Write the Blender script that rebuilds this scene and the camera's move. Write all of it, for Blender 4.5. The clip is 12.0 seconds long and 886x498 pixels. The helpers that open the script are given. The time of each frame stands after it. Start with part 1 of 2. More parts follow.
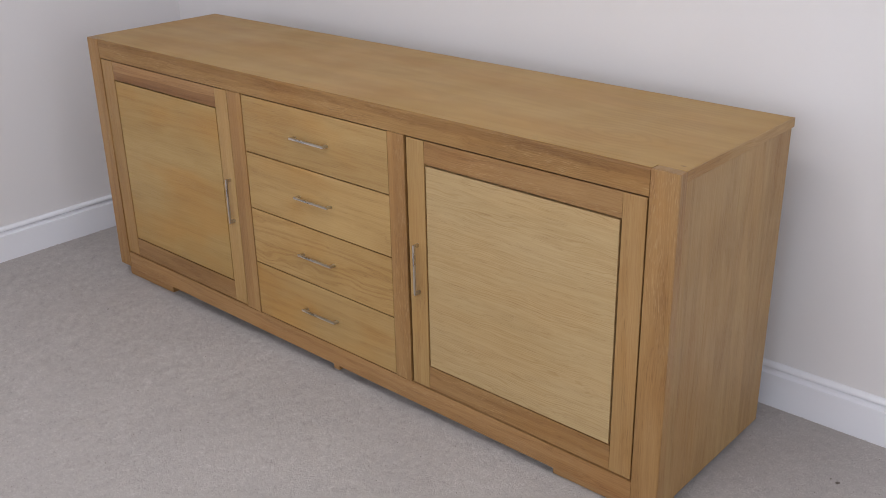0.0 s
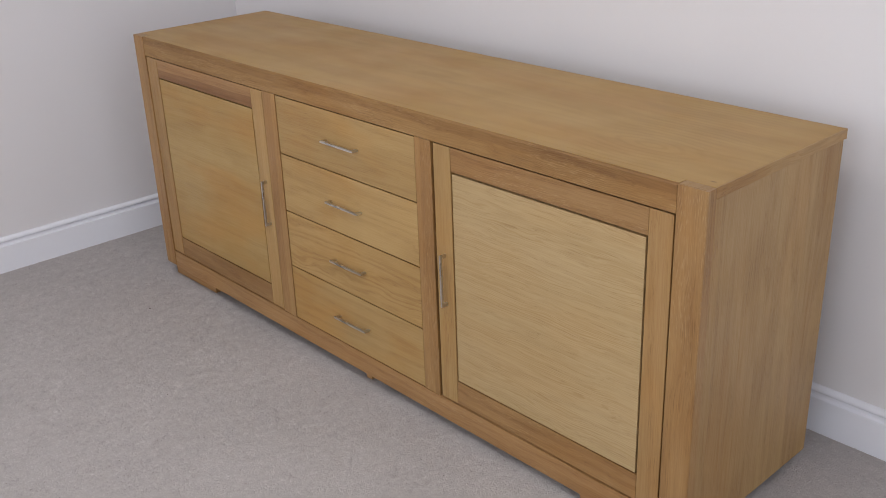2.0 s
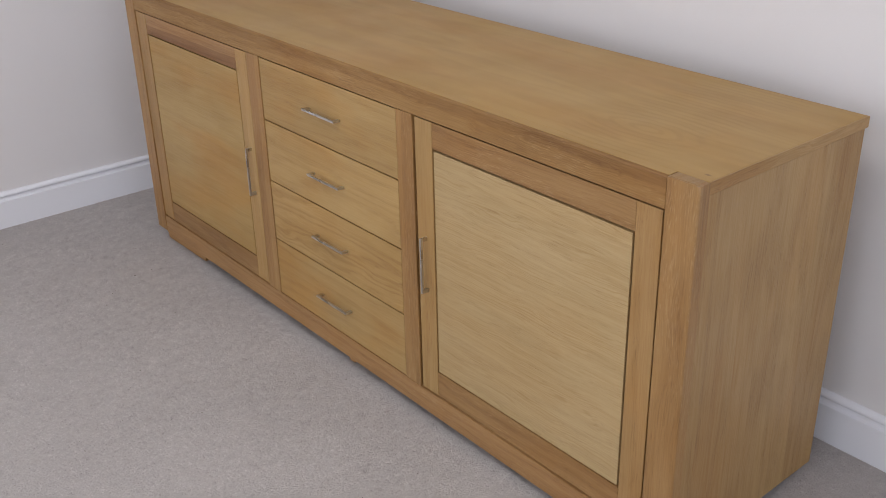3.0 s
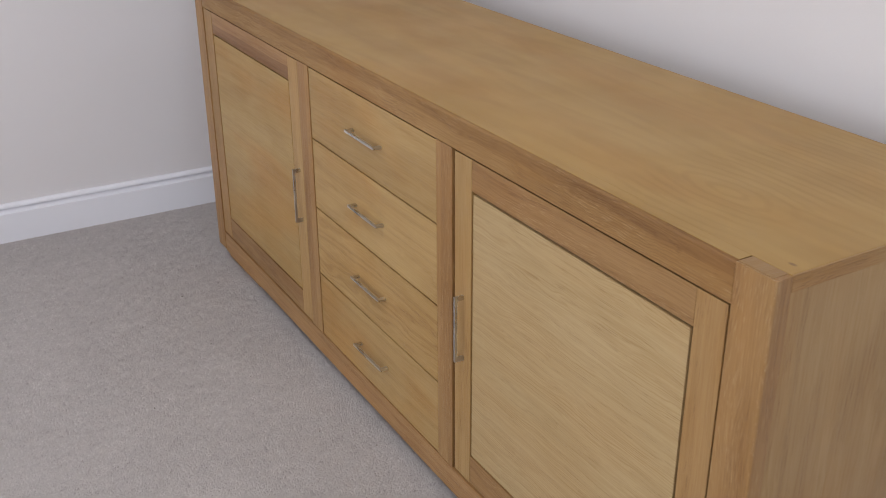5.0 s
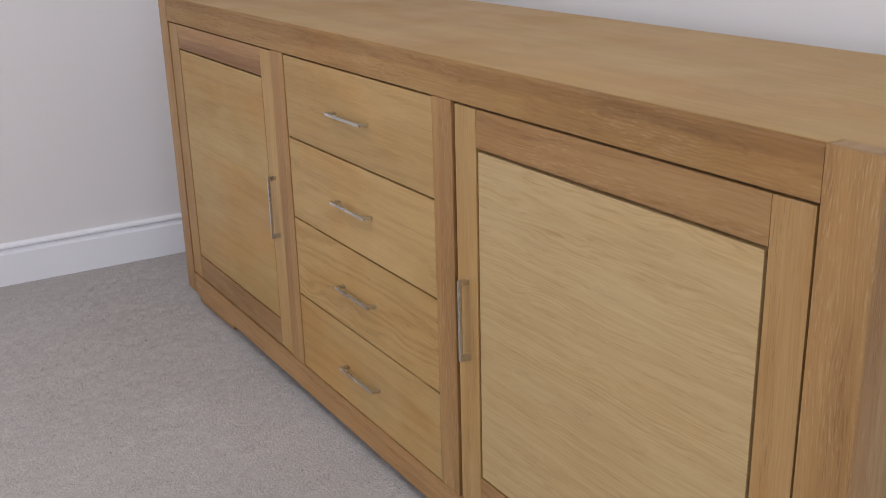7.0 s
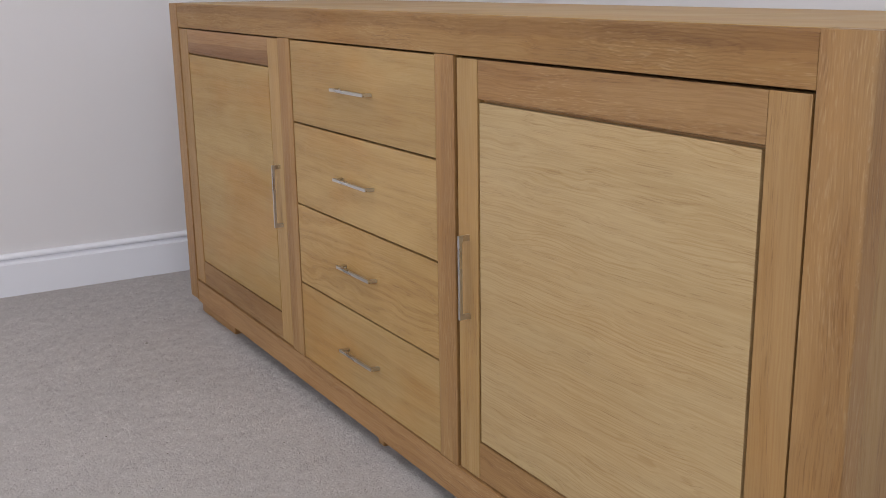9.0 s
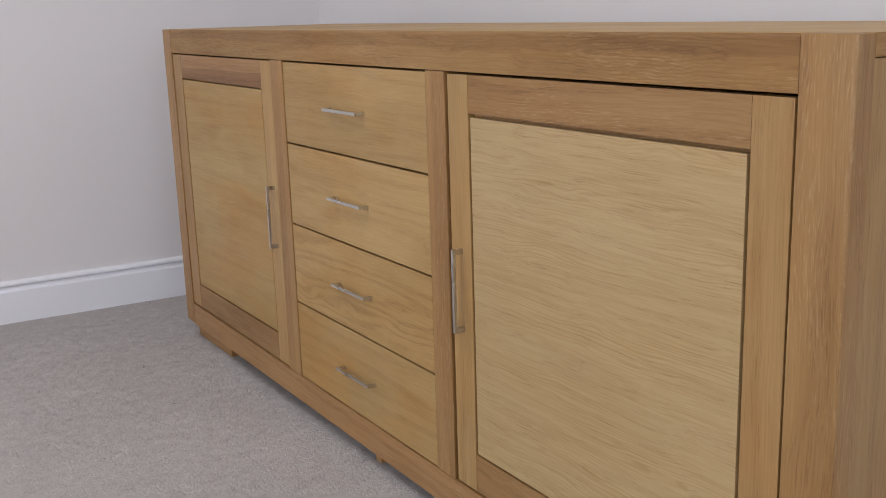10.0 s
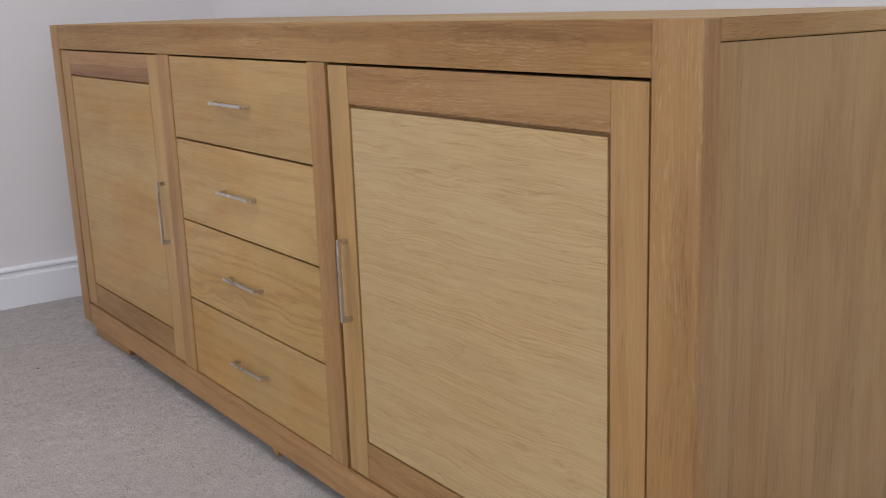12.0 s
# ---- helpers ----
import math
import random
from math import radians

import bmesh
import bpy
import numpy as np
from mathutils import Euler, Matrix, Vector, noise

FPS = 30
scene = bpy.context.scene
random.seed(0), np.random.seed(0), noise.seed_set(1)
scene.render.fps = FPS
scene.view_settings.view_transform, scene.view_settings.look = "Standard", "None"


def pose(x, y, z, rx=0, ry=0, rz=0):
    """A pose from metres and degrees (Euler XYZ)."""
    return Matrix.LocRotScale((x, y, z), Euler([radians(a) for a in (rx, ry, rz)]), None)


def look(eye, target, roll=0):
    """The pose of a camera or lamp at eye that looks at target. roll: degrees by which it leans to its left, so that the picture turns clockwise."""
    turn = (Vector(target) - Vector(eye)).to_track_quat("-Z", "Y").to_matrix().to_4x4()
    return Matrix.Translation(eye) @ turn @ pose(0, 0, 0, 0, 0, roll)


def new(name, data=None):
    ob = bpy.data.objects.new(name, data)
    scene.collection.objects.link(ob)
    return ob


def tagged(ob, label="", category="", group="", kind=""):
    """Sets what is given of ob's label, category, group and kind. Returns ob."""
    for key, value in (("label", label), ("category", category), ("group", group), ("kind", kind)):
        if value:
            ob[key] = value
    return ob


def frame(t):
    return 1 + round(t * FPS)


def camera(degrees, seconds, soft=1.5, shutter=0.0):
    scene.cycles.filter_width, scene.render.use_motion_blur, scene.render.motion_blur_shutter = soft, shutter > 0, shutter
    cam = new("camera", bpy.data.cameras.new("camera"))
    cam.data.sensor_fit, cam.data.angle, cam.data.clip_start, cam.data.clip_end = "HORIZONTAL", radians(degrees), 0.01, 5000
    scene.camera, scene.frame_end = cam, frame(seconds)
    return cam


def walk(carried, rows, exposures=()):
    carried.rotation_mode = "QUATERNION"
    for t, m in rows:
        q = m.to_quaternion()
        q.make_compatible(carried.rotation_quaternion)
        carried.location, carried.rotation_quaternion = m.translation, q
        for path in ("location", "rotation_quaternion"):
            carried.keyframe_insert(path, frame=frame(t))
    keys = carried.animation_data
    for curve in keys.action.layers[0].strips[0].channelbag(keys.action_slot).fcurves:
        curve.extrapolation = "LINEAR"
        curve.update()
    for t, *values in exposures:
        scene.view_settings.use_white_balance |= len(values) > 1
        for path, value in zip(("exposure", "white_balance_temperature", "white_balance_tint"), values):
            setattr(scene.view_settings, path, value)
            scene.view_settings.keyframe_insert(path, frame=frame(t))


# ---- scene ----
cam = camera(44.1, 12.0, soft=0.9, shutter=0.5)
PATH = [
    (0, (2.67, -1.494, 1.269), (1.412, -0.144, 0.499), -1.3),
    (0.5, (2.685, -1.467, 1.266), (1.401, -0.142, 0.495), -1.6),
    (1, (2.706, -1.425, 1.269), (1.382, -0.146, 0.486), -1.6),
    (1.5, (2.715, -1.377, 1.27), (1.354, -0.137, 0.49), -1.5),
    (2, (2.697, -1.324, 1.265), (1.318, -0.103, 0.485), -2.2),
    (2.5, (2.666, -1.244, 1.258), (1.279, -0.063, 0.432), -2.2),
    (2.7, (2.658, -1.196, 1.252), (1.263, -0.034, 0.413), -1.7),
    (4.3, (2.579, -0.833, 1.233), (1.063, 0.139, 0.364), -2.1),
    (4.5, (2.554, -0.812, 1.224), (1.013, 0.135, 0.371), -1.3),
    (5, (2.483, -0.762, 1.163), (0.901, 0.141, 0.335), -0.3),
    (5.5, (2.422, -0.726, 1.086), (0.802, 0.2, 0.366), -1.2),
    (6, (2.375, -0.708, 1.013), (0.744, 0.228, 0.333), -1.5),
    (6.5, (2.353, -0.706, 0.96), (0.721, 0.245, 0.302), -1.3),
    (7, (2.331, -0.707, 0.893), (0.702, 0.266, 0.262), -1.5),
    (7.2, (2.328, -0.704, 0.87), (0.697, 0.274, 0.25), -1.7),
    (8.8, (2.368, -0.725, 0.741), (0.698, 0.255, 0.24), -1.2),
    (9, (2.374, -0.727, 0.733), (0.703, 0.26, 0.251), -0.9),
    (9.5, (2.382, -0.734, 0.725), (0.707, 0.259, 0.268), -1.5),
    (10, (2.391, -0.734, 0.719), (0.715, 0.266, 0.286), -1.8),
    (10.5, (2.398, -0.73, 0.715), (0.728, 0.276, 0.268), -2.3),
    (11, (2.409, -0.722, 0.714), (0.76, 0.313, 0.257), -2.1),
    (11.5, (2.421, -0.714, 0.713), (0.799, 0.367, 0.265), -2.1),
    (12, (2.429, -0.706, 0.712), (0.835, 0.417, 0.266), -2.2),
]
walk(cam, [(t, look(eye, target, roll)) for t, eye, target, roll in PATH])

# ---- light ----
scene.view_settings.exposure = 0.27
world = bpy.data.worlds.new("sky")
scene.world = world
world.use_nodes = True
wn = world.node_tree.nodes
sky = wn.new("ShaderNodeTexSky")
sky.sky_type, sky.sun_disc = "NISHITA", False
sky.sun_elevation, sky.sun_rotation = radians(42), radians(20)
world.node_tree.links.new(sky.outputs[0], wn["Background"].inputs[0])
wn["Background"].inputs[1].default_value = 0.1

# the room: two walls are seen, the other two close it
X0, X1, Y0, Y1, ZC = -0.372, 3.7, -2.35, 0.547, 2.4
# window opening added in the unseen south wall, to light the front
WX0, WX1, WZ0, WZ1 = 0.10, 3.45, 0.35, 2.15
# second opening added in the unseen east wall, to light the end panel
EY0, EY1 = -1.65, -0.25


# area light added as the daylight of an unseen window
def added_window_light(name, watts, x, y, z, sx, sz, aim):
    lamp = bpy.data.lights.new(name, "AREA")
    lamp.shape, lamp.size, lamp.size_y, lamp.energy = "RECTANGLE", sx, sz, watts
    lamp.color = (0.985, 0.972, 0.985)
    ob = new(name, lamp)
    ob.matrix_world = look((x, y, z), aim)
    return ob


added_window_light("added_window_daylight", 27, (WX0 + WX1) / 2, Y0 - 0.06, (WZ0 + WZ1) / 2, WX1 - WX0 - 0.1, WZ1 - WZ0 - 0.1,
             ((WX0 + WX1) / 2, 0.0, (WZ0 + WZ1) / 2 - 0.3))
added_window_light("added_side_window_daylight", 14, X1 + 0.06, (EY0 + EY1) / 2, (WZ0 + WZ1) / 2, EY1 - EY0 - 0.1, WZ1 - WZ0 - 0.1,
             (0.0, (EY0 + EY1) / 2, (WZ0 + WZ1) / 2 - 0.3))
# overhead fill light, added as an unseen oblong ceiling panel
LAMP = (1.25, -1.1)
lamp = bpy.data.lights.new("overhead_fill_light", "AREA")
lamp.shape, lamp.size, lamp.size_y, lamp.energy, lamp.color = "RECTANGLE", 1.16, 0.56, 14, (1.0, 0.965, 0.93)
new("overhead_fill_light", lamp).matrix_world = pose(LAMP[0], LAMP[1], ZC - 0.045)


# ---- materials ----
def nodes_of(name):
    m = bpy.data.materials.new(name)
    m.use_nodes = True
    t = m.node_tree
    return m, t, t.nodes["Principled BSDF"]


class Graph:
    """Small helper to chain shader nodes."""

    def __init__(self, tree):
        self.t = tree

    def node(self, kind, **props):
        n = self.t.nodes.new(kind)
        for k, v in props.items():
            setattr(n, k, v)
        return n

    def put(self, socket, value):
        if isinstance(value, bpy.types.NodeSocket):
            self.t.links.new(value, socket)
        else:
            socket.default_value = value

    def math(self, op, a, b=0.0, clamp=False):
        n = self.node("ShaderNodeMath", operation=op, use_clamp=clamp)
        self.put(n.inputs[0], a), self.put(n.inputs[1], b)
        return n.outputs[0]

    def vmath(self, op, a, b):
        n = self.node("ShaderNodeVectorMath", operation=op)
        self.put(n.inputs[0], a), self.put(n.inputs[1], b)
        return n.outputs[0]

    def noise(self, vec, scale, detail=2.0, rough=0.5, dist=0.0):
        n = self.node("ShaderNodeTexNoise")
        self.put(n.inputs["Vector"], vec)
        n.inputs["Scale"].default_value, n.inputs["Detail"].default_value = scale, detail
        n.inputs["Roughness"].default_value, n.inputs["Distortion"].default_value = rough, dist
        return n.outputs["Fac"]

    def ramp(self, fac, lo, hi, a=0.0, b=1.0, smooth=True):
        n = self.node("ShaderNodeMapRange", interpolation_type="SMOOTHSTEP" if smooth else "LINEAR")
        self.put(n.inputs["Value"], fac)
        for k, v in (("From Min", lo), ("From Max", hi), ("To Min", a), ("To Max", b)):
            n.inputs[k].default_value = v
        return n.outputs[0]

    def mix(self, fac, a, b, blend="MIX"):
        n = self.node("ShaderNodeMix", data_type="RGBA", blend_type=blend)
        self.put(n.inputs[0], fac)
        for s, v in ((n.inputs[6], a), (n.inputs[7], b)):
            self.put(s, (*v, 1.0) if isinstance(v, tuple) and len(v) == 3 else v)
        return n.outputs[2]

    def bump(self, height, strength, distance, normal=None):
        n = self.node("ShaderNodeBump")
        n.inputs["Strength"].default_value, n.inputs["Distance"].default_value = strength, distance
        self.put(n.inputs["Height"], height)
        if normal:
            self.put(n.inputs["Normal"], normal)
        return n.outputs[0]


ORDER = {"x": (0, 1, 2), "y": (1, 0, 2), "z": (2, 0, 1)}


def oak(name, light, dark, grain="x", stave=0.0, rings=46.0, ring_depth=0.3, pore_depth=0.4, blotch=1.0, rough=0.4, band=None, knot=None, waves=0.006, fine=0.38, ripple=0.25, lump=(1.6, 9.0), flow=(0.8, 11.0), flame=None, worn=None, relief=0.22, warm=0.4, thread=0.75, sheen=0.45, rays=0.0):
    """Lacquered oak with its grain along one axis: contour-like figure, pores and broad tone."""
    m, t, bsdf = nodes_of(name)
    g = Graph(t)
    sep = g.node("ShaderNodeSeparateXYZ")
    sep_vec = g.node("ShaderNodeTexCoord").outputs["Object"]
    g.put(sep.inputs[0], sep_vec)
    rand = g.node("ShaderNodeObjectInfo").outputs["Random"]
    comb = g.node("ShaderNodeCombineXYZ")
    for n, k in enumerate(ORDER[grain]):
        g.put(comb.inputs[n], sep.outputs[k])
    p = comb.outputs[0]
    shift = g.node("ShaderNodeCombineXYZ")
    for n, k in enumerate((1.7, 0.9, 0.7)):
        g.put(shift.inputs[n], g.math("MULTIPLY", rand, k))
    tone = None
    if stave:
        s2 = g.node("ShaderNodeSeparateXYZ")
        g.put(s2.inputs[0], p)
        across = g.math("ADD", s2.outputs[1], s2.outputs[2])
        cell = g.math("FLOOR", g.math("MULTIPLY", g.math("ADD", across, g.math("MULTIPLY", g.math("SINE", g.math("MULTIPLY", across, 41.0)), 0.017)), 1.0 / stave))
        wn_ = g.node("ShaderNodeTexWhiteNoise", noise_dimensions="1D")
        g.put(wn_.inputs["W"], cell)
        tone = wn_.outputs["Value"]
        sh2 = g.node("ShaderNodeCombineXYZ")
        g.put(sh2.inputs[0], g.math("MULTIPLY", tone, 2.3))
        p_shift = g.vmath("ADD", shift.outputs[0], sh2.outputs[0])
    else:
        p_shift = shift.outputs[0]
    p = g.vmath("ADD", p, p_shift)
    # slow wander of the grain, and smaller waves in it
    bend = g.node("ShaderNodeCombineXYZ")
    slow = g.math("MULTIPLY", g.math("SUBTRACT", g.noise(g.vmath("MULTIPLY", p, (1.5, 3.5, 3.5)), 1.0, 2.0), 0.5), 0.03)
    quick = g.math("MULTIPLY", g.math("SUBTRACT", g.noise(g.vmath("MULTIPLY", p, (9.0, 24.0, 24.0)), 1.0, 1.0), 0.5), waves)
    jitter = g.math("MULTIPLY", g.math("SUBTRACT", g.noise(g.vmath("MULTIPLY", p, (34.0, 70.0, 70.0)), 1.0, 2.0), 0.5), waves * 0.14)
    off = g.math("ADD", g.math("ADD", slow, quick), jitter)
    g.put(bend.inputs[1], off), g.put(bend.inputs[2], off)
    q = g.vmath("ADD", p, bend.outputs[0])
    # growth figure: contours of a stretched noise
    field = g.noise(g.vmath("MULTIPLY", q, (flow[0], flow[1], flow[1])), 1.0, 1.2, 0.4)
    wave = g.math("SINE", g.math("MULTIPLY", field, rings * 6.283))
    ring = g.ramp(wave, -0.3, 1.0)
    # fine lines that fill the figure, in two widths
    thin = g.noise(g.vmath("MULTIPLY", q, (9.0, 520.0, 520.0)), 1.0, 1.5, 0.6)
    mid = g.noise(g.vmath("MULTIPLY", q, (4.5, 130.0, 130.0)), 1.0, 2.0, 0.6)
    line = g.math("ADD", g.math("MULTIPLY", g.ramp(thin, 0.4, 0.62), thread), g.math("MULTIPLY", g.ramp(mid, 0.42, 0.66), 0.35 if thread else 0.0))
    # closely spaced growth lines that fade in and out
    sq = g.node("ShaderNodeSeparateXYZ")
    g.put(sq.inputs[0], q)
    drift = g.noise(g.vmath("MULTIPLY", q, (3.0, 48.0, 48.0)), 1.0, 2.0, 0.55)
    phase = g.math("ADD", g.math("MULTIPLY", g.math("ADD", sq.outputs[1], sq.outputs[2]), 6.283 / 0.0046), g.math("MULTIPLY", drift, 34.0))
    fade = g.ramp(g.noise(g.vmath("MULTIPLY", q, (5.0, 26.0, 26.0)), 1.0, 2.0), 0.38, 0.62)
    teeth = g.math("MULTIPLY", g.ramp(g.math("SINE", phase), 0.25, 1.0), fade)
    # short dark pores, gathered in the rings
    pores = g.noise(g.vmath("MULTIPLY", q, (20.0, 900.0, 900.0)), 1.0, 1.5, 0.5)
    pore = g.math("MULTIPLY", g.ramp(pores, 0.56, 0.66), g.ramp(ring, 0.0, 1.0, 0.3, 1.0))
    broad = g.noise(g.vmath("MULTIPLY", q, (lump[0], lump[1], lump[1])), 1.0, 3.0, 0.55)
    cloud = g.noise(p, 5.0, 3.0, 0.6)
    tonefac = g.math("ADD", g.math("MULTIPLY", g.ramp(broad, 0.3, 0.7), 0.7 * blotch), g.math("MULTIPLY", g.ramp(cloud, 0.3, 0.7), 0.3 * blotch))
    if tone:
        tonefac = g.math("ADD", g.math("MULTIPLY", tonefac, 0.6), g.math("MULTIPLY", tone, 0.42))
    col = g.mix(tonefac, light, dark)
    # redder patches that run with the grain
    blush = g.ramp(g.noise(g.vmath("ADD", g.vmath("MULTIPLY", p, (3.2, 8.5, 8.5)), (3.7, 1.9, 5.3)), 1.0, 2.0, 0.55), 0.44, 0.68)
    col = g.mix(g.math("MULTIPLY", blush, warm), col, (1.0, 0.86, 0.68), "MULTIPLY")
    col = g.mix(g.math("MULTIPLY", ring, ring_depth), col, (0.62, 0.5, 0.38), "MULTIPLY")
    col = g.mix(g.math("MULTIPLY", line, fine), col, (0.70, 0.60, 0.47), "MULTIPLY")
    col = g.mix(g.math("MULTIPLY", teeth, ripple), col, (0.74, 0.64, 0.5), "MULTIPLY")
    col = g.mix(g.math("MULTIPLY", pore, pore_depth), col, (0.42, 0.3, 0.2), "MULTIPLY")
    if rays:
        # fine pale ray flecks, gathered in patches
        fleck = g.ramp(g.noise(g.vmath("MULTIPLY", q, (55.0, 560.0, 560.0)), 1.0, 1.0), 0.52, 0.74)
        where = g.ramp(g.noise(g.vmath("MULTIPLY", p, (5.0, 20.0, 20.0)), 1.0, 2.0), 0.47, 0.62)
        col = g.mix(g.math("MULTIPLY", g.math("MULTIPLY", fleck, where), rays), col, (0.62, 0.47, 0.29))
    if flame:
        # nested arches where the saw met the heart of the log
        centre, squeeze, pitch, reach, depth = flame
        arch = g.node("ShaderNodeVectorMath", operation="DISTANCE")
        g.put(arch.inputs[0], g.vmath("MULTIPLY", g.node("ShaderNodeTexCoord").outputs["Object"], squeeze))
        arch.inputs[1].default_value = tuple(a * b for a, b in zip(centre, squeeze))
        wob = g.math("MULTIPLY", g.noise(g.vmath("MULTIPLY", p, (16.0, 40.0, 40.0)), 1.0, 3.0, 0.6), 0.014)
        arches = g.ramp(g.math("SINE", g.math("MULTIPLY", g.math("ADD", arch.outputs["Value"], wob), 6.283 / pitch)), -0.2, 1.0)
        near = g.ramp(g.math("ABSOLUTE", g.math("SUBTRACT", sep.outputs[0], centre[0])), reach * 0.5, reach, depth, 0.0)
        col = g.mix(g.math("MULTIPLY", arches, near), col, (0.58, 0.47, 0.36), "MULTIPLY")
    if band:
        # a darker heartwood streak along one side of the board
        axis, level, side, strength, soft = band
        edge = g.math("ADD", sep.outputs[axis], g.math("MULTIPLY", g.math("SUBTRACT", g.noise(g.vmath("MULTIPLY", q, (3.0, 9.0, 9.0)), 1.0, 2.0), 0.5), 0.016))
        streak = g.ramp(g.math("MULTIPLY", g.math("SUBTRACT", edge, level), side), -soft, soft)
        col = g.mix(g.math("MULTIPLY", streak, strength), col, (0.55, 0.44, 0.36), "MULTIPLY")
    if knot:
        n_ = g.node("ShaderNodeVectorMath", operation="DISTANCE")
        squash = (0.55, 1.0, 1.0)
        g.put(n_.inputs[0], g.vmath("MULTIPLY", g.node("ShaderNodeTexCoord").outputs["Object"], squash))
        n_.inputs[1].default_value = tuple(a * b for a, b in zip(knot, squash))
        col = g.mix(g.ramp(n_.outputs["Value"], 0.0012, 0.0042, 0.7, 0.0), col, (0.16, 0.09, 0.05))
    if worn:
        # pale nicks along the rounded outer edge
        off_edge = g.math("ABSOLUTE", g.math("SUBTRACT", sep.outputs[0], worn))
        strip = g.math("MULTIPLY", g.ramp(off_edge, 0.0012, 0.0036, 1.0, 0.0), g.ramp(sep.outputs[1], 0.002, 0.005, 1.0, 0.0))
        nicks = g.ramp(g.noise(g.vmath("MULTIPLY", sep_vec, (420.0, 420.0, 130.0)), 1.0, 3.0, 0.65), 0.56, 0.66)
        col = g.mix(g.math("MULTIPLY", g.math("MULTIPLY", strip, nicks), 0.2), col, (0.55, 0.42, 0.29))
    # each board a touch lighter or darker
    hsv = g.node("ShaderNodeHueSaturation")
    g.put(hsv.inputs["Value"], g.ramp(rand, 0.0, 1.0, 0.93, 1.07, False))
    hsv.inputs["Saturation"].default_value = 1.04
    g.put(hsv.inputs["Color"], col)
    g.put(bsdf.inputs["Base Color"], hsv.outputs[0])
    g.put(bsdf.inputs["Roughness"], g.math("ADD", g.math("MULTIPLY", line, 0.08), g.ramp(cloud, 0.2, 0.8, rough - 0.04, rough + 0.06)))
    n1 = g.bump(g.math("ADD", g.math("MULTIPLY", pore, -1.0), g.math("MULTIPLY", line, -0.5)), relief, 0.0006)
    if relief:
        g.put(bsdf.inputs["Normal"], g.bump(g.noise(sep_vec, 9.0, 1.0), 0.08, 0.004, n1))
    bsdf.inputs["Specular IOR Level"].default_value = sheen
    return m


OAK_PANEL = oak("oak_panel", (0.43, 0.318, 0.175), (0.38, 0.272, 0.138), "x", rings=16, ring_depth=0.1, warm=0.2, blotch=0.7, fine=0.28, ripple=0.44, pore_depth=0.3, lump=(2.2, 13.0), waves=0.01)
OAK_DRAWER = oak("oak_drawer", (0.410, 0.276, 0.123), (0.344, 0.220, 0.091), "x", rings=10, ring_depth=0.18, warm=0.9, waves=0.009, ripple=0.18, fine=0.26, pore_depth=0.25)
OAK_PANEL_WARM = oak("oak_panel_warm", (0.42, 0.290, 0.127), (0.352, 0.228, 0.090), "x", rings=7, ring_depth=0.14, warm=0.9, fine=0.22, ripple=0.14, waves=0.005, pore_depth=0.2)
OAK_DRAWER_FLAME = oak("oak_drawer_flame", (0.442, 0.297, 0.134), (0.358, 0.226, 0.090), "x", rings=14, ring_depth=0.34, waves=0.02, ripple=0.36, fine=0.26)
OAK_STILE = oak("oak_stile", (0.401, 0.268, 0.123), (0.330, 0.204, 0.086), "z", rings=5, ring_depth=0.14, ripple=0.14, lump=(2.5, 30.0), fine=0.3)
OAK_STILE_BROWN = oak("oak_stile_brown", (0.348, 0.218, 0.099), (0.281, 0.170, 0.073), "z", rings=5, ring_depth=0.14, ripple=0.14, lump=(2.5, 30.0), fine=0.3)
OAK_RAIL = oak("oak_rail", rays=0.17, light=(0.330, 0.198, 0.088), dark=(0.253, 0.142, 0.060), grain="x", rings=8, ring_depth=0.26, waves=0.009, ripple=0.24, fine=0.42)
OAK_RAIL_DARK = oak("oak_rail_two_tone", (0.325, 0.192, 0.090), (0.263, 0.147, 0.068), "x", rings=7, ring_depth=0.24, band=(2, 0.6115, -1.0, 0.75, 0.0015), ripple=0.24)
OAK_FASCIA = oak("oak_fascia", rays=0.18, light=(0.368, 0.219, 0.102), dark=(0.295, 0.168, 0.075), grain="x", rings=12, ring_depth=0.26, waves=0.012, ripple=0.34, fine=0.42)
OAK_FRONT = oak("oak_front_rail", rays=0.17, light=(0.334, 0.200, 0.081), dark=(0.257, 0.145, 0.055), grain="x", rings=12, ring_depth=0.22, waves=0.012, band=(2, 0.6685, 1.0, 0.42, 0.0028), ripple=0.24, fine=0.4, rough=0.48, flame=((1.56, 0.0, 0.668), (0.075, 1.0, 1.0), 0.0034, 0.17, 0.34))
OAK_TOP = oak("oak_top", (0.415, 0.27, 0.103), (0.352, 0.217, 0.077), "x", rings=6, ring_depth=0.1, pore_depth=0.0, waves=0.005, thread=0.0, lump=(3.6, 17.0), flow=(1.8, 13.0), fine=0.0, rough=0.42, sheen=0.25, flame=((1.6, 0.13, 0.0), (0.36, 1.0, 0.0), 0.014, 0.13, 0.16), knot=(1.788, 0.043, 0.6885), ripple=0.0, relief=0.0)
OAK_SIDE = oak("oak_side", (0.420, 0.288, 0.139), (0.326, 0.203, 0.094), "z", stave=0.062, rings=9, ring_depth=0.2, fine=0.34, ripple=0.2, pore_depth=0.4)
OAK_POST = oak("oak_post", rough=0.37, sheen=0.5, rays=0.17, light=(0.332, 0.199, 0.085), dark=(0.263, 0.151, 0.064), grain="z", rings=6, ring_depth=0.24, ripple=0.3, lump=(2.5, 30.0), fine=0.3)
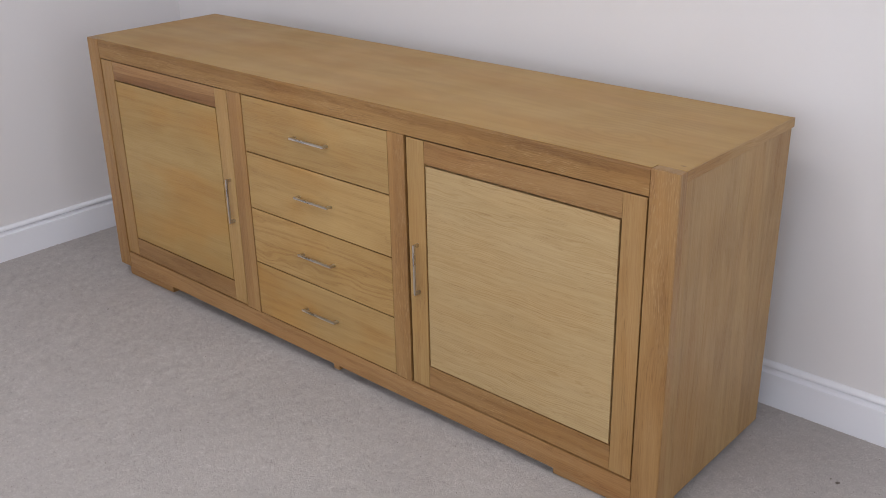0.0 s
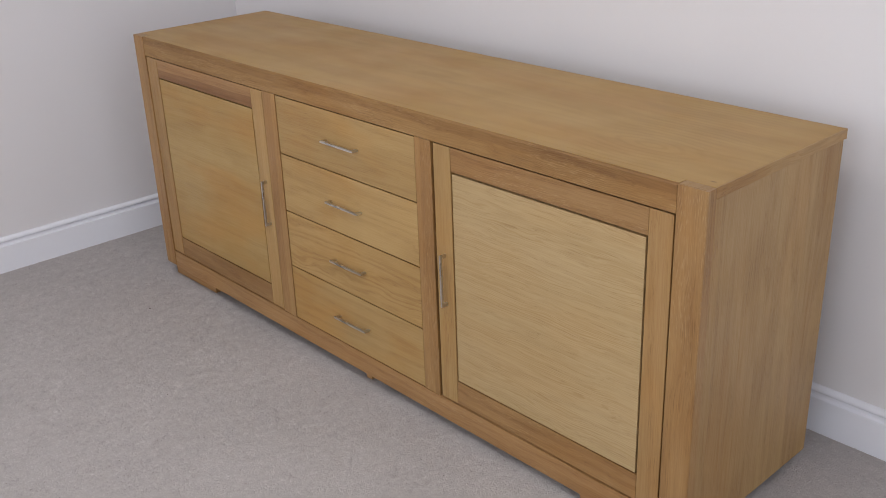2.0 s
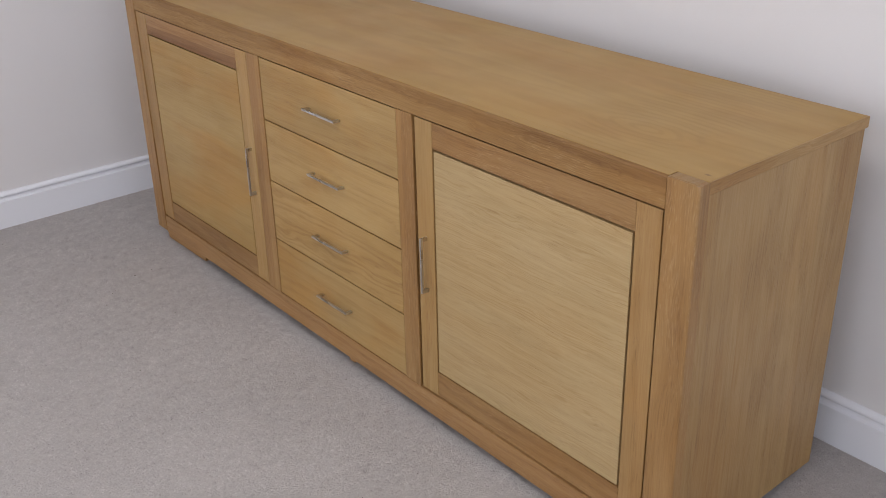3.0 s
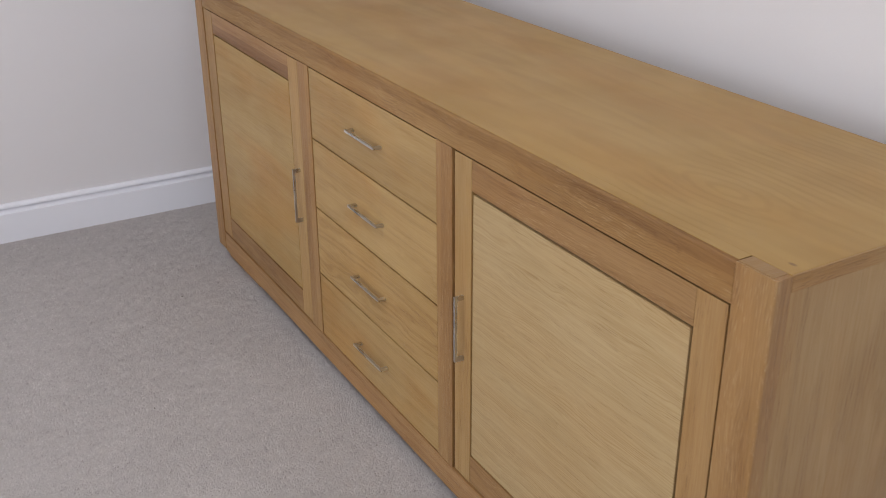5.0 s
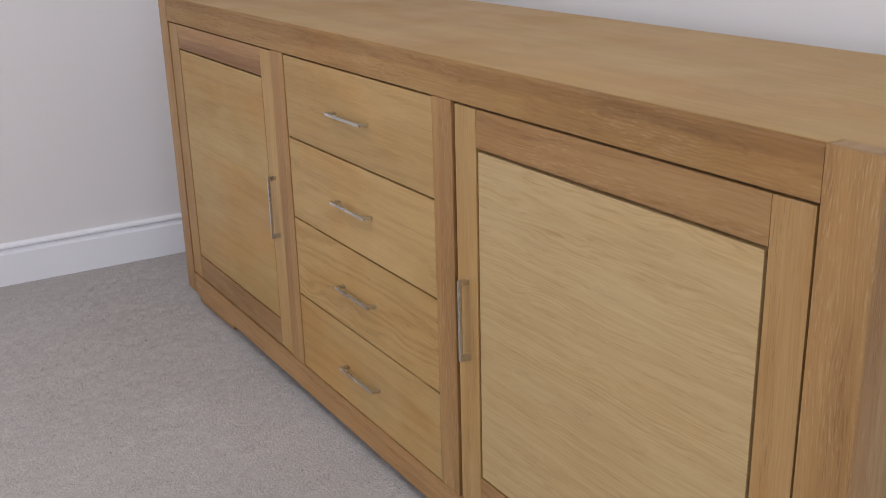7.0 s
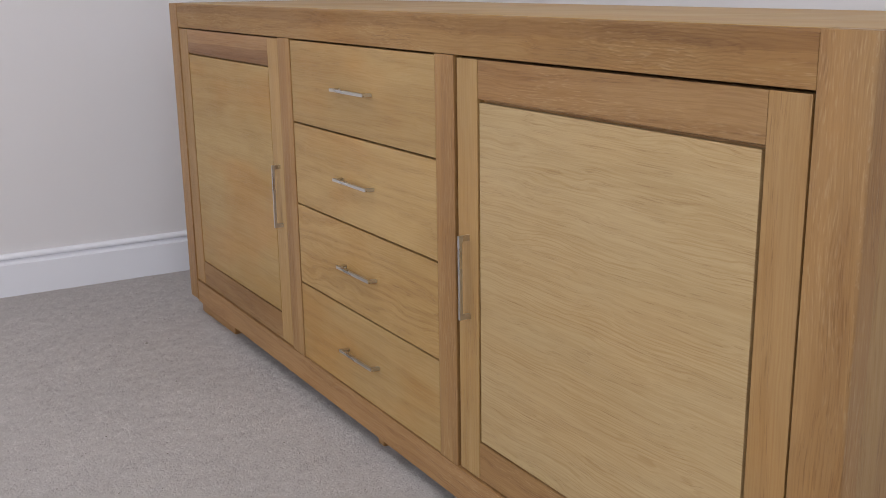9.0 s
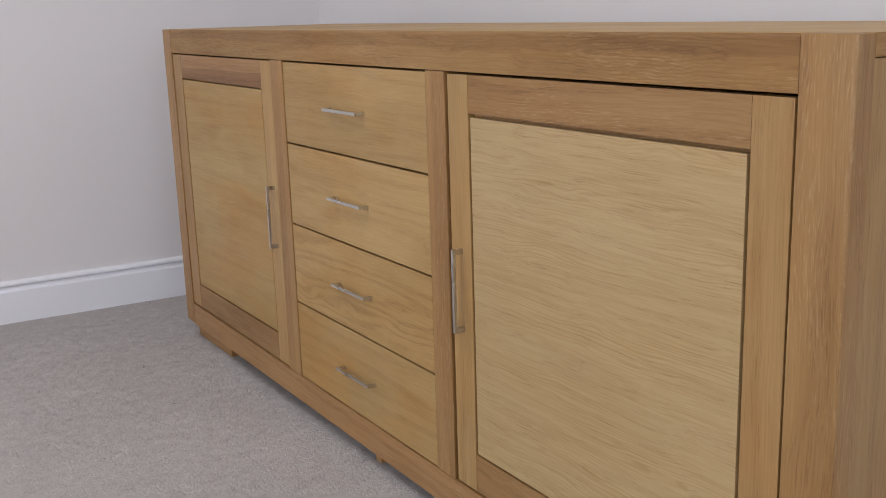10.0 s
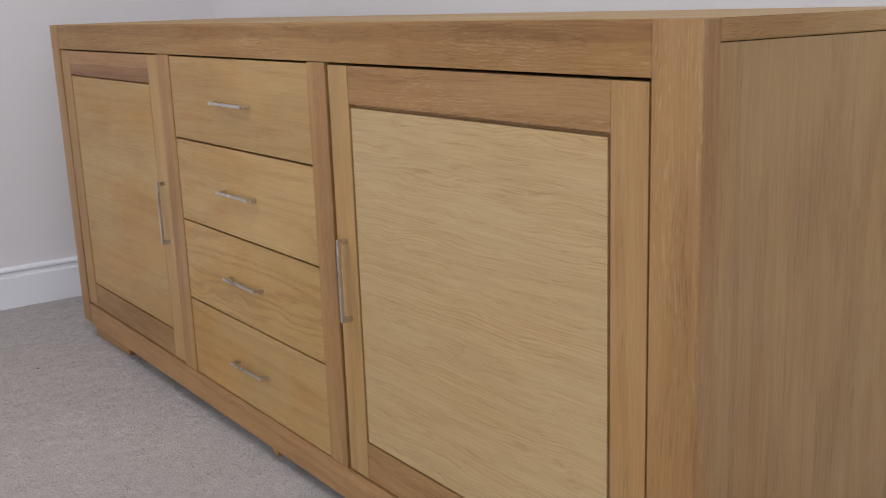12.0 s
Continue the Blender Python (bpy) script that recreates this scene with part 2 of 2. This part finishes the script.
OAK_POST_WORN = oak("oak_post_worn", rough=0.37, sheen=0.5, rays=0.17, light=(0.332, 0.199, 0.085), dark=(0.263, 0.151, 0.064), grain="z", rings=6, ring_depth=0.24, ripple=0.3, lump=(2.5, 30.0), fine=0.3, worn=1.8075)
OAK_DIVIDER = oak("oak_divider_two_tone", (0.382, 0.239, 0.107), (0.315, 0.182, 0.080), "z", rings=6, ring_depth=0.2, band=(0, 0.6285, -1.0, 0.3, 0.0015), ripple=0.3, fine=0.3)
OAK_EDGE = oak("oak_edge", (0.42, 0.27, 0.12), (0.31, 0.19, 0.078), "y", rings=7, ring_depth=0.4, lump=(6.0, 60.0), waves=0.014)
OAK_END = oak("oak_end_grain", (0.31, 0.195, 0.082), (0.255, 0.152, 0.062), "y", rings=4, ring_depth=0.1, fine=0.05, ripple=0.0, pore_depth=0.1)


def nickel():
    m, t, bsdf = nodes_of("brushed_nickel")
    g = Graph(t)
    co = g.node("ShaderNodeTexCoord").outputs["Object"]
    brush = g.noise(g.vmath("MULTIPLY", co, (12.0, 60.0, 60.0)), 1.0, 2.0)
    g.put(bsdf.inputs["Base Color"], g.mix(brush, (0.64, 0.63, 0.61), (0.57, 0.56, 0.54)))
    bsdf.inputs["Metallic"].default_value = 1.0
    g.put(bsdf.inputs["Roughness"], g.ramp(brush, 0.2, 0.8, 0.22, 0.36))
    return m


def painted(name, base, other, rough, grain=0.25, size=260.0, dist=0.0006):
    m, t, bsdf = nodes_of(name)
    g = Graph(t)
    co = g.node("ShaderNodeTexCoord").outputs["Object"]
    wide = g.noise(co, 1.7, 3.0, 0.55)
    g.put(bsdf.inputs["Base Color"], g.mix(g.ramp(wide, 0.3, 0.7), base, other))
    stipple = g.noise(co, size, 2.0, 0.6)
    bsdf.inputs["Roughness"].default_value = rough
    g.put(bsdf.inputs["Normal"], g.bump(stipple, grain, dist))
    return m


NICKEL = nickel()
WALL = painted("cream_emulsion", (0.668, 0.655, 0.681), (0.655, 0.642, 0.667), 0.75)
CEILING = painted("white_emulsion", (0.80, 0.79, 0.77), (0.78, 0.77, 0.75), 0.8)
GLOSS = painted("cool_white_satin_paint", (0.75, 0.765, 0.835), (0.735, 0.75, 0.82), 0.26, 0.08, 60.0)


def carpet(name, per_tuft):
    m, t, bsdf = nodes_of(name)
    g = Graph(t)
    co = g.node("ShaderNodeTexCoord").outputs["Object"]
    patch = g.noise(co, 3.2, 3.0, 0.6)
    clump = g.noise(co, 46.0, 2.0, 0.6)
    fleck = g.noise(co, 120.0, 2.0, 0.7)
    fac = g.math("ADD", g.math("MULTIPLY", g.ramp(patch, 0.35, 0.65), 0.22), g.math("MULTIPLY", g.ramp(clump, 0.36, 0.64), 0.22))
    fac = g.math("ADD", fac, g.math("MULTIPLY", g.ramp(fleck, 0.36, 0.64), 0.3))
    if per_tuft:
        isl = g.node("ShaderNodeNewGeometry").outputs["Random Per Island"]
        fac = g.math("ADD", fac, g.math("MULTIPLY", g.math("SUBTRACT", isl, 0.35), 0.36))
        col = g.mix(fac, (0.505, 0.476, 0.474), (0.335, 0.314, 0.313))
        dark = g.ramp(isl, 0.993, 0.997, 0.0, 0.35, False)
        col = g.mix(dark, col, (0.20, 0.165, 0.14))
    else:
        col = g.mix(fac, (0.45, 0.425, 0.42), (0.375, 0.353, 0.348))
    g.put(bsdf.inputs["Base Color"], col)
    bsdf.inputs["Roughness"].default_value = 0.95
    bsdf.inputs["Specular IOR Level"].default_value = 0.1
    if not per_tuft:
        g.put(bsdf.inputs["Normal"], g.bump(g.noise(co, 240.0, 3.0, 0.7), 0.8, 0.004))
    return m


CARPET = carpet("carpet_backing", False)
PILE = carpet("carpet_pile", True)
glass, _, gb = nodes_of("window_glass")
gb.inputs["Transmission Weight"].default_value, gb.inputs["Roughness"].default_value = 1.0, 0.0


# ---- building helpers ----
def link(name, bm, material, parent=None, label=""):
    me = bpy.data.meshes.new(name)
    bmesh.ops.recalc_face_normals(bm, faces=bm.faces)
    bm.normal_update()
    # large faces stay flat, and the narrow rounded ones bend between them
    area = {f: f.calc_area() for f in bm.faces}
    bent = [sum((h.normal * area[h] for h in l.vert.link_faces if h.normal.dot(f.normal) > 0.8), Vector()).normalized() for f in bm.faces for l in f.loops]
    bm.to_mesh(me)
    bm.free()
    me.materials.append(material)
    me.shade_smooth()
    me.normals_split_custom_set(bent)
    ob = new(name, me)
    if parent:
        ob.parent = parent
    if label:
        tagged(ob, label)
    return ob


part = link


def block(x0, x1, y0, y1, z0, z1, bm=None):
    bm = bm or bmesh.new()
    made = bmesh.ops.create_cube(bm, size=1.0)
    for v in made["verts"]:
        v.co = Vector(((x0 + x1) / 2 + v.co.x * (x1 - x0), (y0 + y1) / 2 + v.co.y * (y1 - y0), (z0 + z1) / 2 + v.co.z * (z1 - z0)))
    return bm


def round_edges(bm, radius, segments, test):
    """Round the edges whose middle and direction pass the test."""
    picked = [e for e in bm.edges if test((e.verts[0].co + e.verts[1].co) / 2, (e.verts[1].co - e.verts[0].co).normalized())]
    bmesh.ops.bevel(bm, geom=picked, offset=radius, segments=segments, profile=0.5, affect="EDGES", clamp_overlap=True)
    return bm


def soften(bm, radius=0.0012, segments=2):
    picked = [e for e in bm.edges if len(e.link_faces) == 2 and e.calc_face_angle(0) > 0.6]
    bmesh.ops.bevel(bm, geom=picked, offset=radius, segments=segments, profile=0.5, affect="EDGES", clamp_overlap=True)
    return bm


def board(x0, x1, y0, y1, z0, z1, edge=0.0012):
    return soften(block(x0, x1, y0, y1, z0, z1), edge)


# ---- the room ----
T = 0.12
floor_bm = block(X0 - T, X1 + T, Y0 - T, Y1 + T, -0.12, -0.0032)
tagged(link("floor", floor_bm, CARPET), "beige fitted carpet floor", "floor", kind="structure")
tagged(link("ceiling", block(X0 - T, X1 + T, Y0 - T, Y1 + T, ZC, ZC + 0.1), CEILING), "plain white ceiling", "ceiling", kind="structure")
tagged(link("wall_west", block(X0 - T, X0, Y0 - T, Y1 + T, -0.004, ZC), WALL), "plain cream painted wall", "wall", kind="structure")
tagged(link("wall_north", block(X0, X1, Y1, Y1 + T, -0.004, ZC), WALL), "plain cream painted wall behind the sideboard", "wall", kind="structure")
east = bmesh.new()
for a, b, c, d in ((Y0 - T, EY0, -0.004, ZC), (EY1, Y1 + T, -0.004, ZC), (EY0, EY1, -0.004, WZ0), (EY0, EY1, WZ1, ZC)):
    block(X1, X1 + T, a, b, c, d, east)
tagged(link("wall_east", east, WALL), "unseen cream painted wall with an added window opening", "wall", kind="structure")
south = bmesh.new()
for a, b, c, d in ((X0, WX0, -0.004, ZC), (WX1, X1, -0.004, ZC), (WX0, WX1, -0.004, WZ0), (WX0, WX1, WZ1, ZC)):
    block(a, b, Y0 - T, Y0, c, d, south)
tagged(link("wall_south", south, WALL), "unseen cream painted wall with an added window opening", "wall", kind="structure")


# frame, sill and panes for an unseen window, added around its area light
def window(name, place, width, height):
    win = tagged(new(name), "unseen white framed window with clear panes, added for daylight", "window", kind="structure")
    win.matrix_basis = place
    ww, wh, fr = width / 2, height, 0.05
    for a, b, c, d in ((-ww, -ww + fr, 0, wh), (ww - fr, ww, 0, wh), (-ww + fr, ww - fr, 0, fr), (-ww + fr, ww - fr, wh - fr, wh), (-0.025, 0.025, fr, wh - fr)):
        part("window_frame", board(a, b, -0.03, 0.02, c, d, 0.003), GLOSS, win)
    part("window_sill", board(-ww - 0.04, ww + 0.04, 0.092, 0.15, -0.03, 0.0, 0.004), GLOSS, win)
    for a, b in ((-ww + fr, -0.025), (0.025, ww - fr)):
        pane = part("pane", block(a, b, -0.012, -0.006, fr, wh - fr), glass, win)
        pane.visible_shadow = False


window("added_window_1", pose((WX0 + WX1) / 2, Y0 - 0.09, WZ0), WX1 - WX0, WZ1 - WZ0)
window("added_window_2", pose(X1 + 0.09, (EY0 + EY1) / 2, WZ0, 0, 0, 90), EY1 - EY0, WZ1 - WZ0)

# unseen fitting, added to house the overhead fill light
fitting = tagged(new("added_ceiling_panel"), "unseen oblong white flush light panel added for overhead fill", "ceiling light")
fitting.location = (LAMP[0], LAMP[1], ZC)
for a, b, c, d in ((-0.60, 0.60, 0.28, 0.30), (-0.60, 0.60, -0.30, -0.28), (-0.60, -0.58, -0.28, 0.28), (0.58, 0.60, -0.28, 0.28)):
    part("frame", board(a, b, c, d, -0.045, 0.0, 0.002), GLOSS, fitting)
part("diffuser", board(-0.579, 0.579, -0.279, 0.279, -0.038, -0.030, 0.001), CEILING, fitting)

# skirting boards: flat face, a small ledge, a hollow and a rounded top
SKIRT = [(0.0, -0.004), (0.0150, -0.004), (0.0150, 0.0742), (0.0143, 0.0756), (0.0126, 0.0769), (0.0090, 0.0774), (0.0070, 0.0786), (0.0056, 0.0808),
         (0.0052, 0.0834), (0.0060, 0.0856), (0.0082, 0.0870), (0.0104, 0.0878), (0.0118, 0.0894), (0.0123, 0.0918), (0.0117, 0.0945), (0.0098, 0.0972),
         (0.0070, 0.0992), (0.0035, 0.1003), (0.0, 0.1005)]


def skirting(label, start, end, inward):
    bm = bmesh.new()
    s, e, n = Vector(start), Vector(end), Vector(inward)
    rings = [[bm.verts.new(p + n * a + Vector((0, 0, z))) for a, z in SKIRT] for p in (s, e)]
    k = len(SKIRT)
    for i in range(k):
        bm.faces.new((rings[0][i], rings[0][(i + 1) % k], rings[1][(i + 1) % k], rings[1][i]))
    bm.faces.new(rings[0]), bm.faces.new(list(reversed(rings[1])))
    return tagged(link("baseboard", bm, GLOSS), label, "skirting board", kind="structure")


skirting("white moulded skirting board along the back wall", (X0 + 0.0003, Y1, 0), (X1, Y1, 0), (0, -1, 0))
skirting("white moulded skirting board along the side wall", (X0, Y0, 0), (X0, Y1 - 0.0003, 0), (1, 0, 0))
skirting("white moulded skirting board along the far wall", (X1, Y1 - 0.016, 0), (X1, Y0, 0), (-1, 0, 0))
skirting("white moulded skirting board under the added window", (X1 - 0.016, Y0, 0), (X0 + 0.016, Y0, 0), (0, 1, 0))

# ---- the sideboard ----
XL, XR, H, D = -0.003, 1.8095, 0.6885, 0.42   # outer ends, height and depth
LP, RP, RISE = 0.0485, 1.7530, 0.031   # inner edges of the corner posts, height of the feet
DIVIDERS = ((0.5945, 0.6455), (1.1275, 1.1752))
RAIL_Z, FASCIA_Z = 0.0765, 0.6385
LEVELS = (0.0775, 0.2165, 0.3575, 0.4985, 0.6385)
SETTLE = 0.012   # the base has sunk a little into the carpet towards one end
TAPER = 0.0115   # the carcass is a touch narrower at its foot
SKEW = 0.020     # the far end stands a little out of square

sideboard = tagged(new("sideboard"), "light oak sideboard with two doors and four drawers on beige carpet", "sideboard")


def piece(name, bm, material, parent=sideboard, label=""):
    for v in bm.verts:
        v.co.x += TAPER * (1.13 - v.co.x) * (1 - v.co.z / H)
        v.co.x -= SKEW * (v.co.x / XR) * (v.co.y / D) * (1.0 - 0.25 * v.co.z / H)
        v.co.z -= (0.0020 + 0.0015 * v.co.x / XR) * (v.co.y / D) * (v.co.z / H)
        v.co.y *= 1.0 + 0.04 * v.co.x / XR
        v.co.z -= SETTLE * (v.co.x - 0.8) * (1 - v.co.z / H)
    return part(name, bm, material, parent, label)


# top board with solid lipping at both ends
top = board(XL + 0.0035, XR - 0.0035, 0.0225, D, H - 0.020, H, 0.0008)
block(LP + 0.0008, RP - 0.0012, 0.0048, 0.0226, H - 0.0008, H - 0.0001, top)   # veneer carried over the front rail
piece("top", top, OAK_TOP)
for x in (XL, XR - 0.0035):
    piece("lipping", board(x, x + 0.0035, 0.0225, D, H - 0.0185, H - 0.0001, 0.0004), OAK_EDGE, sideboard, "darker solid oak edging")

# front rail with an eased upper edge
fascia = block(LP + 0.0005, RP - 0.0010, 0.0, 0.0222, FASCIA_Z, H - 0.0006)
round_edges(fascia, 0.0050, 5, lambda m, d: abs(d.x) > 0.9 and m.y < 0.001 and m.z > H - 0.002)
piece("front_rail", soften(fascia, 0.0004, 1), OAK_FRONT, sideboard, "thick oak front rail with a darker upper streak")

# corner posts, eased on the outer and upper edges
for a, b, out_x in ((XL, LP, XL), (RP, XR, XR)):
    post = block(a, b, -0.0006, 0.0222, RISE, H - 0.0007)
    round_edges(post, 0.0040, 5, lambda m, d: m.y < 0.001 and abs(d.z) > 0.9 and abs(m.x - out_x) < 0.001)
    round_edges(post, 0.0018, 2, lambda m, d: abs(d.x) > 0.9 and m.y < 0.001 and m.z > H - 0.003)
    piece("corner_post", soften(post, 0.0005, 1), OAK_POST if out_x == XL else OAK_POST_WORN)
    lo, hi = (a + 0.0072, b - 0.0008) if out_x == XL else (a + 0.0008, b - 0.0072)
    piece("end_grain", block(lo, hi, 0.0022, 0.0222, H - 0.0018, H - 0.0002), OAK_END, sideboard, "dull brown end grain on top of the post")
for a, b, z0 in ((XL + 0.003, XL + 0.023, RISE), (XR - 0.023, XR - 0.003, 0.0285)):
    piece("end_panel", board(a, b, 0.0228, D - 0.004, z0, H - 0.0205, 0.001), OAK_SIDE, sideboard, "end panel of upright oak staves")

piece("bottom_rail", board(LP + 0.0006, RP - 0.0006, 0.0, 0.020, RISE - 0.0038, RAIL_Z, 0.0016), OAK_FASCIA)
piece("base_board", board(XL + 0.025, XR - 0.025, 0.0225, D - 0.012, 0.05, 0.07), OAK_SIDE)
piece("back_panel", board(XL + 0.025, XR - 0.025, D - 0.011, D - 0.005, 0.04, H - 0.021), OAK_SIDE)
for (a, b), wood in zip(DIVIDERS, (OAK_DIVIDER, OAK_POST)):
    piece("divider", board(a, b, 0.0, 0.022, RAIL_Z + 0.0004, FASCIA_Z - 0.0006, 0.0015), wood)
    piece("partition", board((a + b) / 2 - 0.009, (a + b) / 2 + 0.009, 0.0225, D - 0.012, 0.071, H - 0.022), OAK_SIDE)

# feet
for a, b, c, d in ((0.018, 0.228, 0.0215, 0.085), (1.556, XR - 0.018, 0.0110, 0.085), (0.892, 0.912, 0.0205, 0.10), (0.026, 0.12, 0.334, 0.41), (XR - 0.17, XR - 0.075, 0.305, 0.400)):
    part("foot", board(a, b, c, d, -0.002, 0.021 if a > 1.0 and c < 0.02 else 0.048, 0.0015), OAK_FASCIA, sideboard)


# bow handle: a square bar turned back at both ends
def handle_bm(length, standoff=0.0158, wide=0.0045, thick=0.0042, leg=0.0072):
    bm = bmesh.new()
    h = length / 2
    outline = [(-h, 0.0), (-h, -standoff), (h, -standoff), (h, 0.0), (h - leg, 0.0), (h - leg, -standoff + thick), (-h + leg, -standoff + thick), (-h + leg, 0.0)]
    lo = [bm.verts.new((x, y, -wide / 2)) for x, y in outline]
    hi = [bm.verts.new((x, y, wide / 2)) for x, y in outline]
    k = len(outline)
    for i in range(k):
        bm.faces.new((lo[i], lo[(i + 1) % k], hi[(i + 1) % k], hi[i]))
    for idx in ((0, 1, 6, 7), (1, 2, 5, 6), (2, 3, 4, 5)):
        bm.faces.new([lo[i] for i in reversed(idx)])
        bm.faces.new([hi[i] for i in idx])
    return soften(bm, 0.0019, 4)


def add_handle(parent, x, y, z, upright):
    ob = part("handle", handle_bm(0.1130), NICKEL, parent, "brushed nickel bow handle")
    z -= SETTLE * (x - 0.8) * (1 - z / H)
    ob.matrix_basis = pose(x, y, z, 0, 90 if upright else 0, 0)
    return ob


def door(x0, x1, z0, z1, left, right, bottom, top, gaps, grip, face, stiles, rails, label):
    """A framed door. left, right, bottom, top: the frame's inner edges; gaps: the shadow gaps round its panel in the same order."""
    y = 0.0015
    base = piece("door", block(left - 0.002, right + 0.002, y + 0.0105, y + 0.0180, bottom - 0.002, top + 0.002), OAK_RAIL, sideboard, label)
    piece("stile", board(x0, left, y, y + 0.022, z0, z1), stiles[0], base)
    piece("stile", board(right, x1, y, y + 0.022, z0, z1), stiles[1], base)
    piece("rail", board(left + 0.0003, right - 0.0003, y + 0.0004, y + 0.0218, z0, bottom), rails[0], base, "browner oak rail")
    piece("rail", board(left + 0.0003, right - 0.0003, y + 0.0004, y + 0.0218, top, z1), rails[1], base, "browner oak rail")
    gl, gr, gb_, gt_ = gaps
    piece("panel", board(left + gl, right - gr, y + 0.0010, y + 0.0103, bottom + gb_, top - gt_, 0.0008), face, base, "pale flat oak panel")
    add_handle(base, grip[0], y, grip[1], True)
    return base


door(LP + 0.0025, DIVIDERS[0][0] - 0.0030, RAIL_Z + 0.0034, FASCIA_Z - 0.0028, 0.1015, 0.5440, 0.1312, 0.5865,
     (0.0032, 0.0036, 0.0030, 0.0034), (0.577, 0.3575), OAK_PANEL_WARM, (OAK_STILE_BROWN, OAK_STILE), (OAK_RAIL, OAK_RAIL_DARK), "panelled oak door")
door(DIVIDERS[1][1] + 0.0058, RP - 0.0045, RAIL_Z + 0.0034, FASCIA_Z - 0.0033, 1.2290, 1.7000, 0.1325, 0.5870,
     (0.0034, 0.0046, 0.0026, 0.0042), (1.2065, 0.3555), OAK_PANEL, (OAK_STILE, OAK_STILE_BROWN), (OAK_RAIL, OAK_RAIL), "panelled oak door hung a little low")

# drawers
for lo, hi in zip(LEVELS, LEVELS[1:]):
    a, b = DIVIDERS[0][1] + 0.0026, DIVIDERS[1][0] - 0.0012
    z0, z1 = lo + 0.0015, hi - (0.0030 if hi > 0.63 else 0.0015)
    drawer = piece("drawer", board(a, b, 0.001, 0.021, z0, z1, 0.001), OAK_DRAWER_FLAME if lo == LEVELS[1] else OAK_DRAWER, sideboard, "flat oak drawer front")
    add_handle(drawer, 0.8870, 0.001, hi - 0.0705, False)

# ---- bits of lint caught in the carpet ----
lint_mat = painted("dark_lint", (0.10, 0.085, 0.075), (0.14, 0.12, 0.105), 0.95)
lint = bmesh.new()
spots = [(0.18, -0.156, 0.0022), (2.001, 0.348, 0.0034), (0.434, -0.172, 0.0014), (1.985, 0.352, 0.002)]
spots += [(random.uniform(-0.3, 1.6), random.uniform(-0.9, -0.03), random.uniform(0.0007, 0.0014)) for _ in range(45)]
spots += [(random.uniform(1.85, 2.6), random.uniform(0.1, 0.5), random.uniform(0.0006, 0.0012)) for _ in range(14)]
for x, y, r in spots:
    ball = bmesh.ops.create_icosphere(lint, subdivisions=1, radius=r, matrix=pose(x, y, -0.0016, 0, 0, random.uniform(0, 180)) @ Matrix.Diagonal((1.5, 0.8, 0.6, 1)))
    for v in ball["verts"]:
        v.co += Vector((random.uniform(-1, 1), random.uniform(-1, 1), random.uniform(-0.3, 0.3))) * r * 0.35
tagged(link("carpet_lint", lint, lint_mat), "tiny dark bits of lint caught in the carpet", "lint", kind="stuff")

# ---- the carpet's pile ----
rng = np.random.default_rng(4)
STEP = 0.0046
gx, gy = np.meshgrid(np.arange(X0 + 0.016, X1 - 0.016, STEP), np.arange(Y0 + 0.016, Y1 - 0.016, STEP))
n = gx.size
cx = gx.ravel() + rng.normal(0, 0.62, n) * STEP
cy = gy.ravel() + rng.normal(0, 0.62, n) * STEP


def wander(size):
    """A smooth random field over the floor, with lumps of the given size."""
    i, j = (cx - X0 + 0.1) / size, (cy - Y0 + 0.1) / size
    grid = rng.normal(0, 1, (int(i.max()) + 3, int(j.max()) + 3))
    a, b = i.astype(int), j.astype(int)
    u, v = i - a, j - b
    return grid[a, b] * (1 - u) * (1 - v) + grid[a + 1, b] * u * (1 - v) + grid[a, b + 1] * (1 - u) * v + grid[a + 1, b + 1] * u * v


rad = rng.uniform(0.0024, 0.0033, n)
tall = np.clip(rng.uniform(0.0021, 0.0034, n) + 0.0005 * wander(0.011) + 0.0003 * wander(0.03), 0.0014, 0.0044)
turn = rng.uniform(0, 2 * np.pi, n)
lean = rng.normal(0, 0.0009, (n, 2)) + 0.0011 * np.stack([wander(0.012), wander(0.012)], 1)
verts = np.zeros((n, 4, 3))
for k in range(3):
    ang = turn + k * 2 * np.pi / 3
    verts[:, k, 0], verts[:, k, 1], verts[:, k, 2] = cx + rad * np.cos(ang), cy + rad * np.sin(ang), -0.0042
verts[:, 3, 0], verts[:, 3, 1], verts[:, 3, 2] = cx + lean[:, 0], cy + lean[:, 1], -0.0042 + tall
base = (np.arange(n) * 4)[:, None]
faces = np.concatenate([base + [0, 1, 3], base + [1, 2, 3], base + [2, 0, 3]], 1).reshape(-1, 3)
pile = bpy.data.meshes.new("carpet_pile")
pile.vertices.add(4 * n)
pile.vertices.foreach_set("co", verts.ravel())
pile.loops.add(faces.size)
pile.loops.foreach_set("vertex_index", faces.ravel().astype(np.int32))
pile.polygons.add(len(faces))
pile.polygons.foreach_set("loop_start", (np.arange(len(faces)) * 3).astype(np.int32))
pile.update(calc_edges=True)
pile.materials.append(PILE)
pile.shade_smooth()
tagged(new("carpet_pile", pile), "short twisted beige carpet pile with darker flecks", "carpet", kind="stuff")
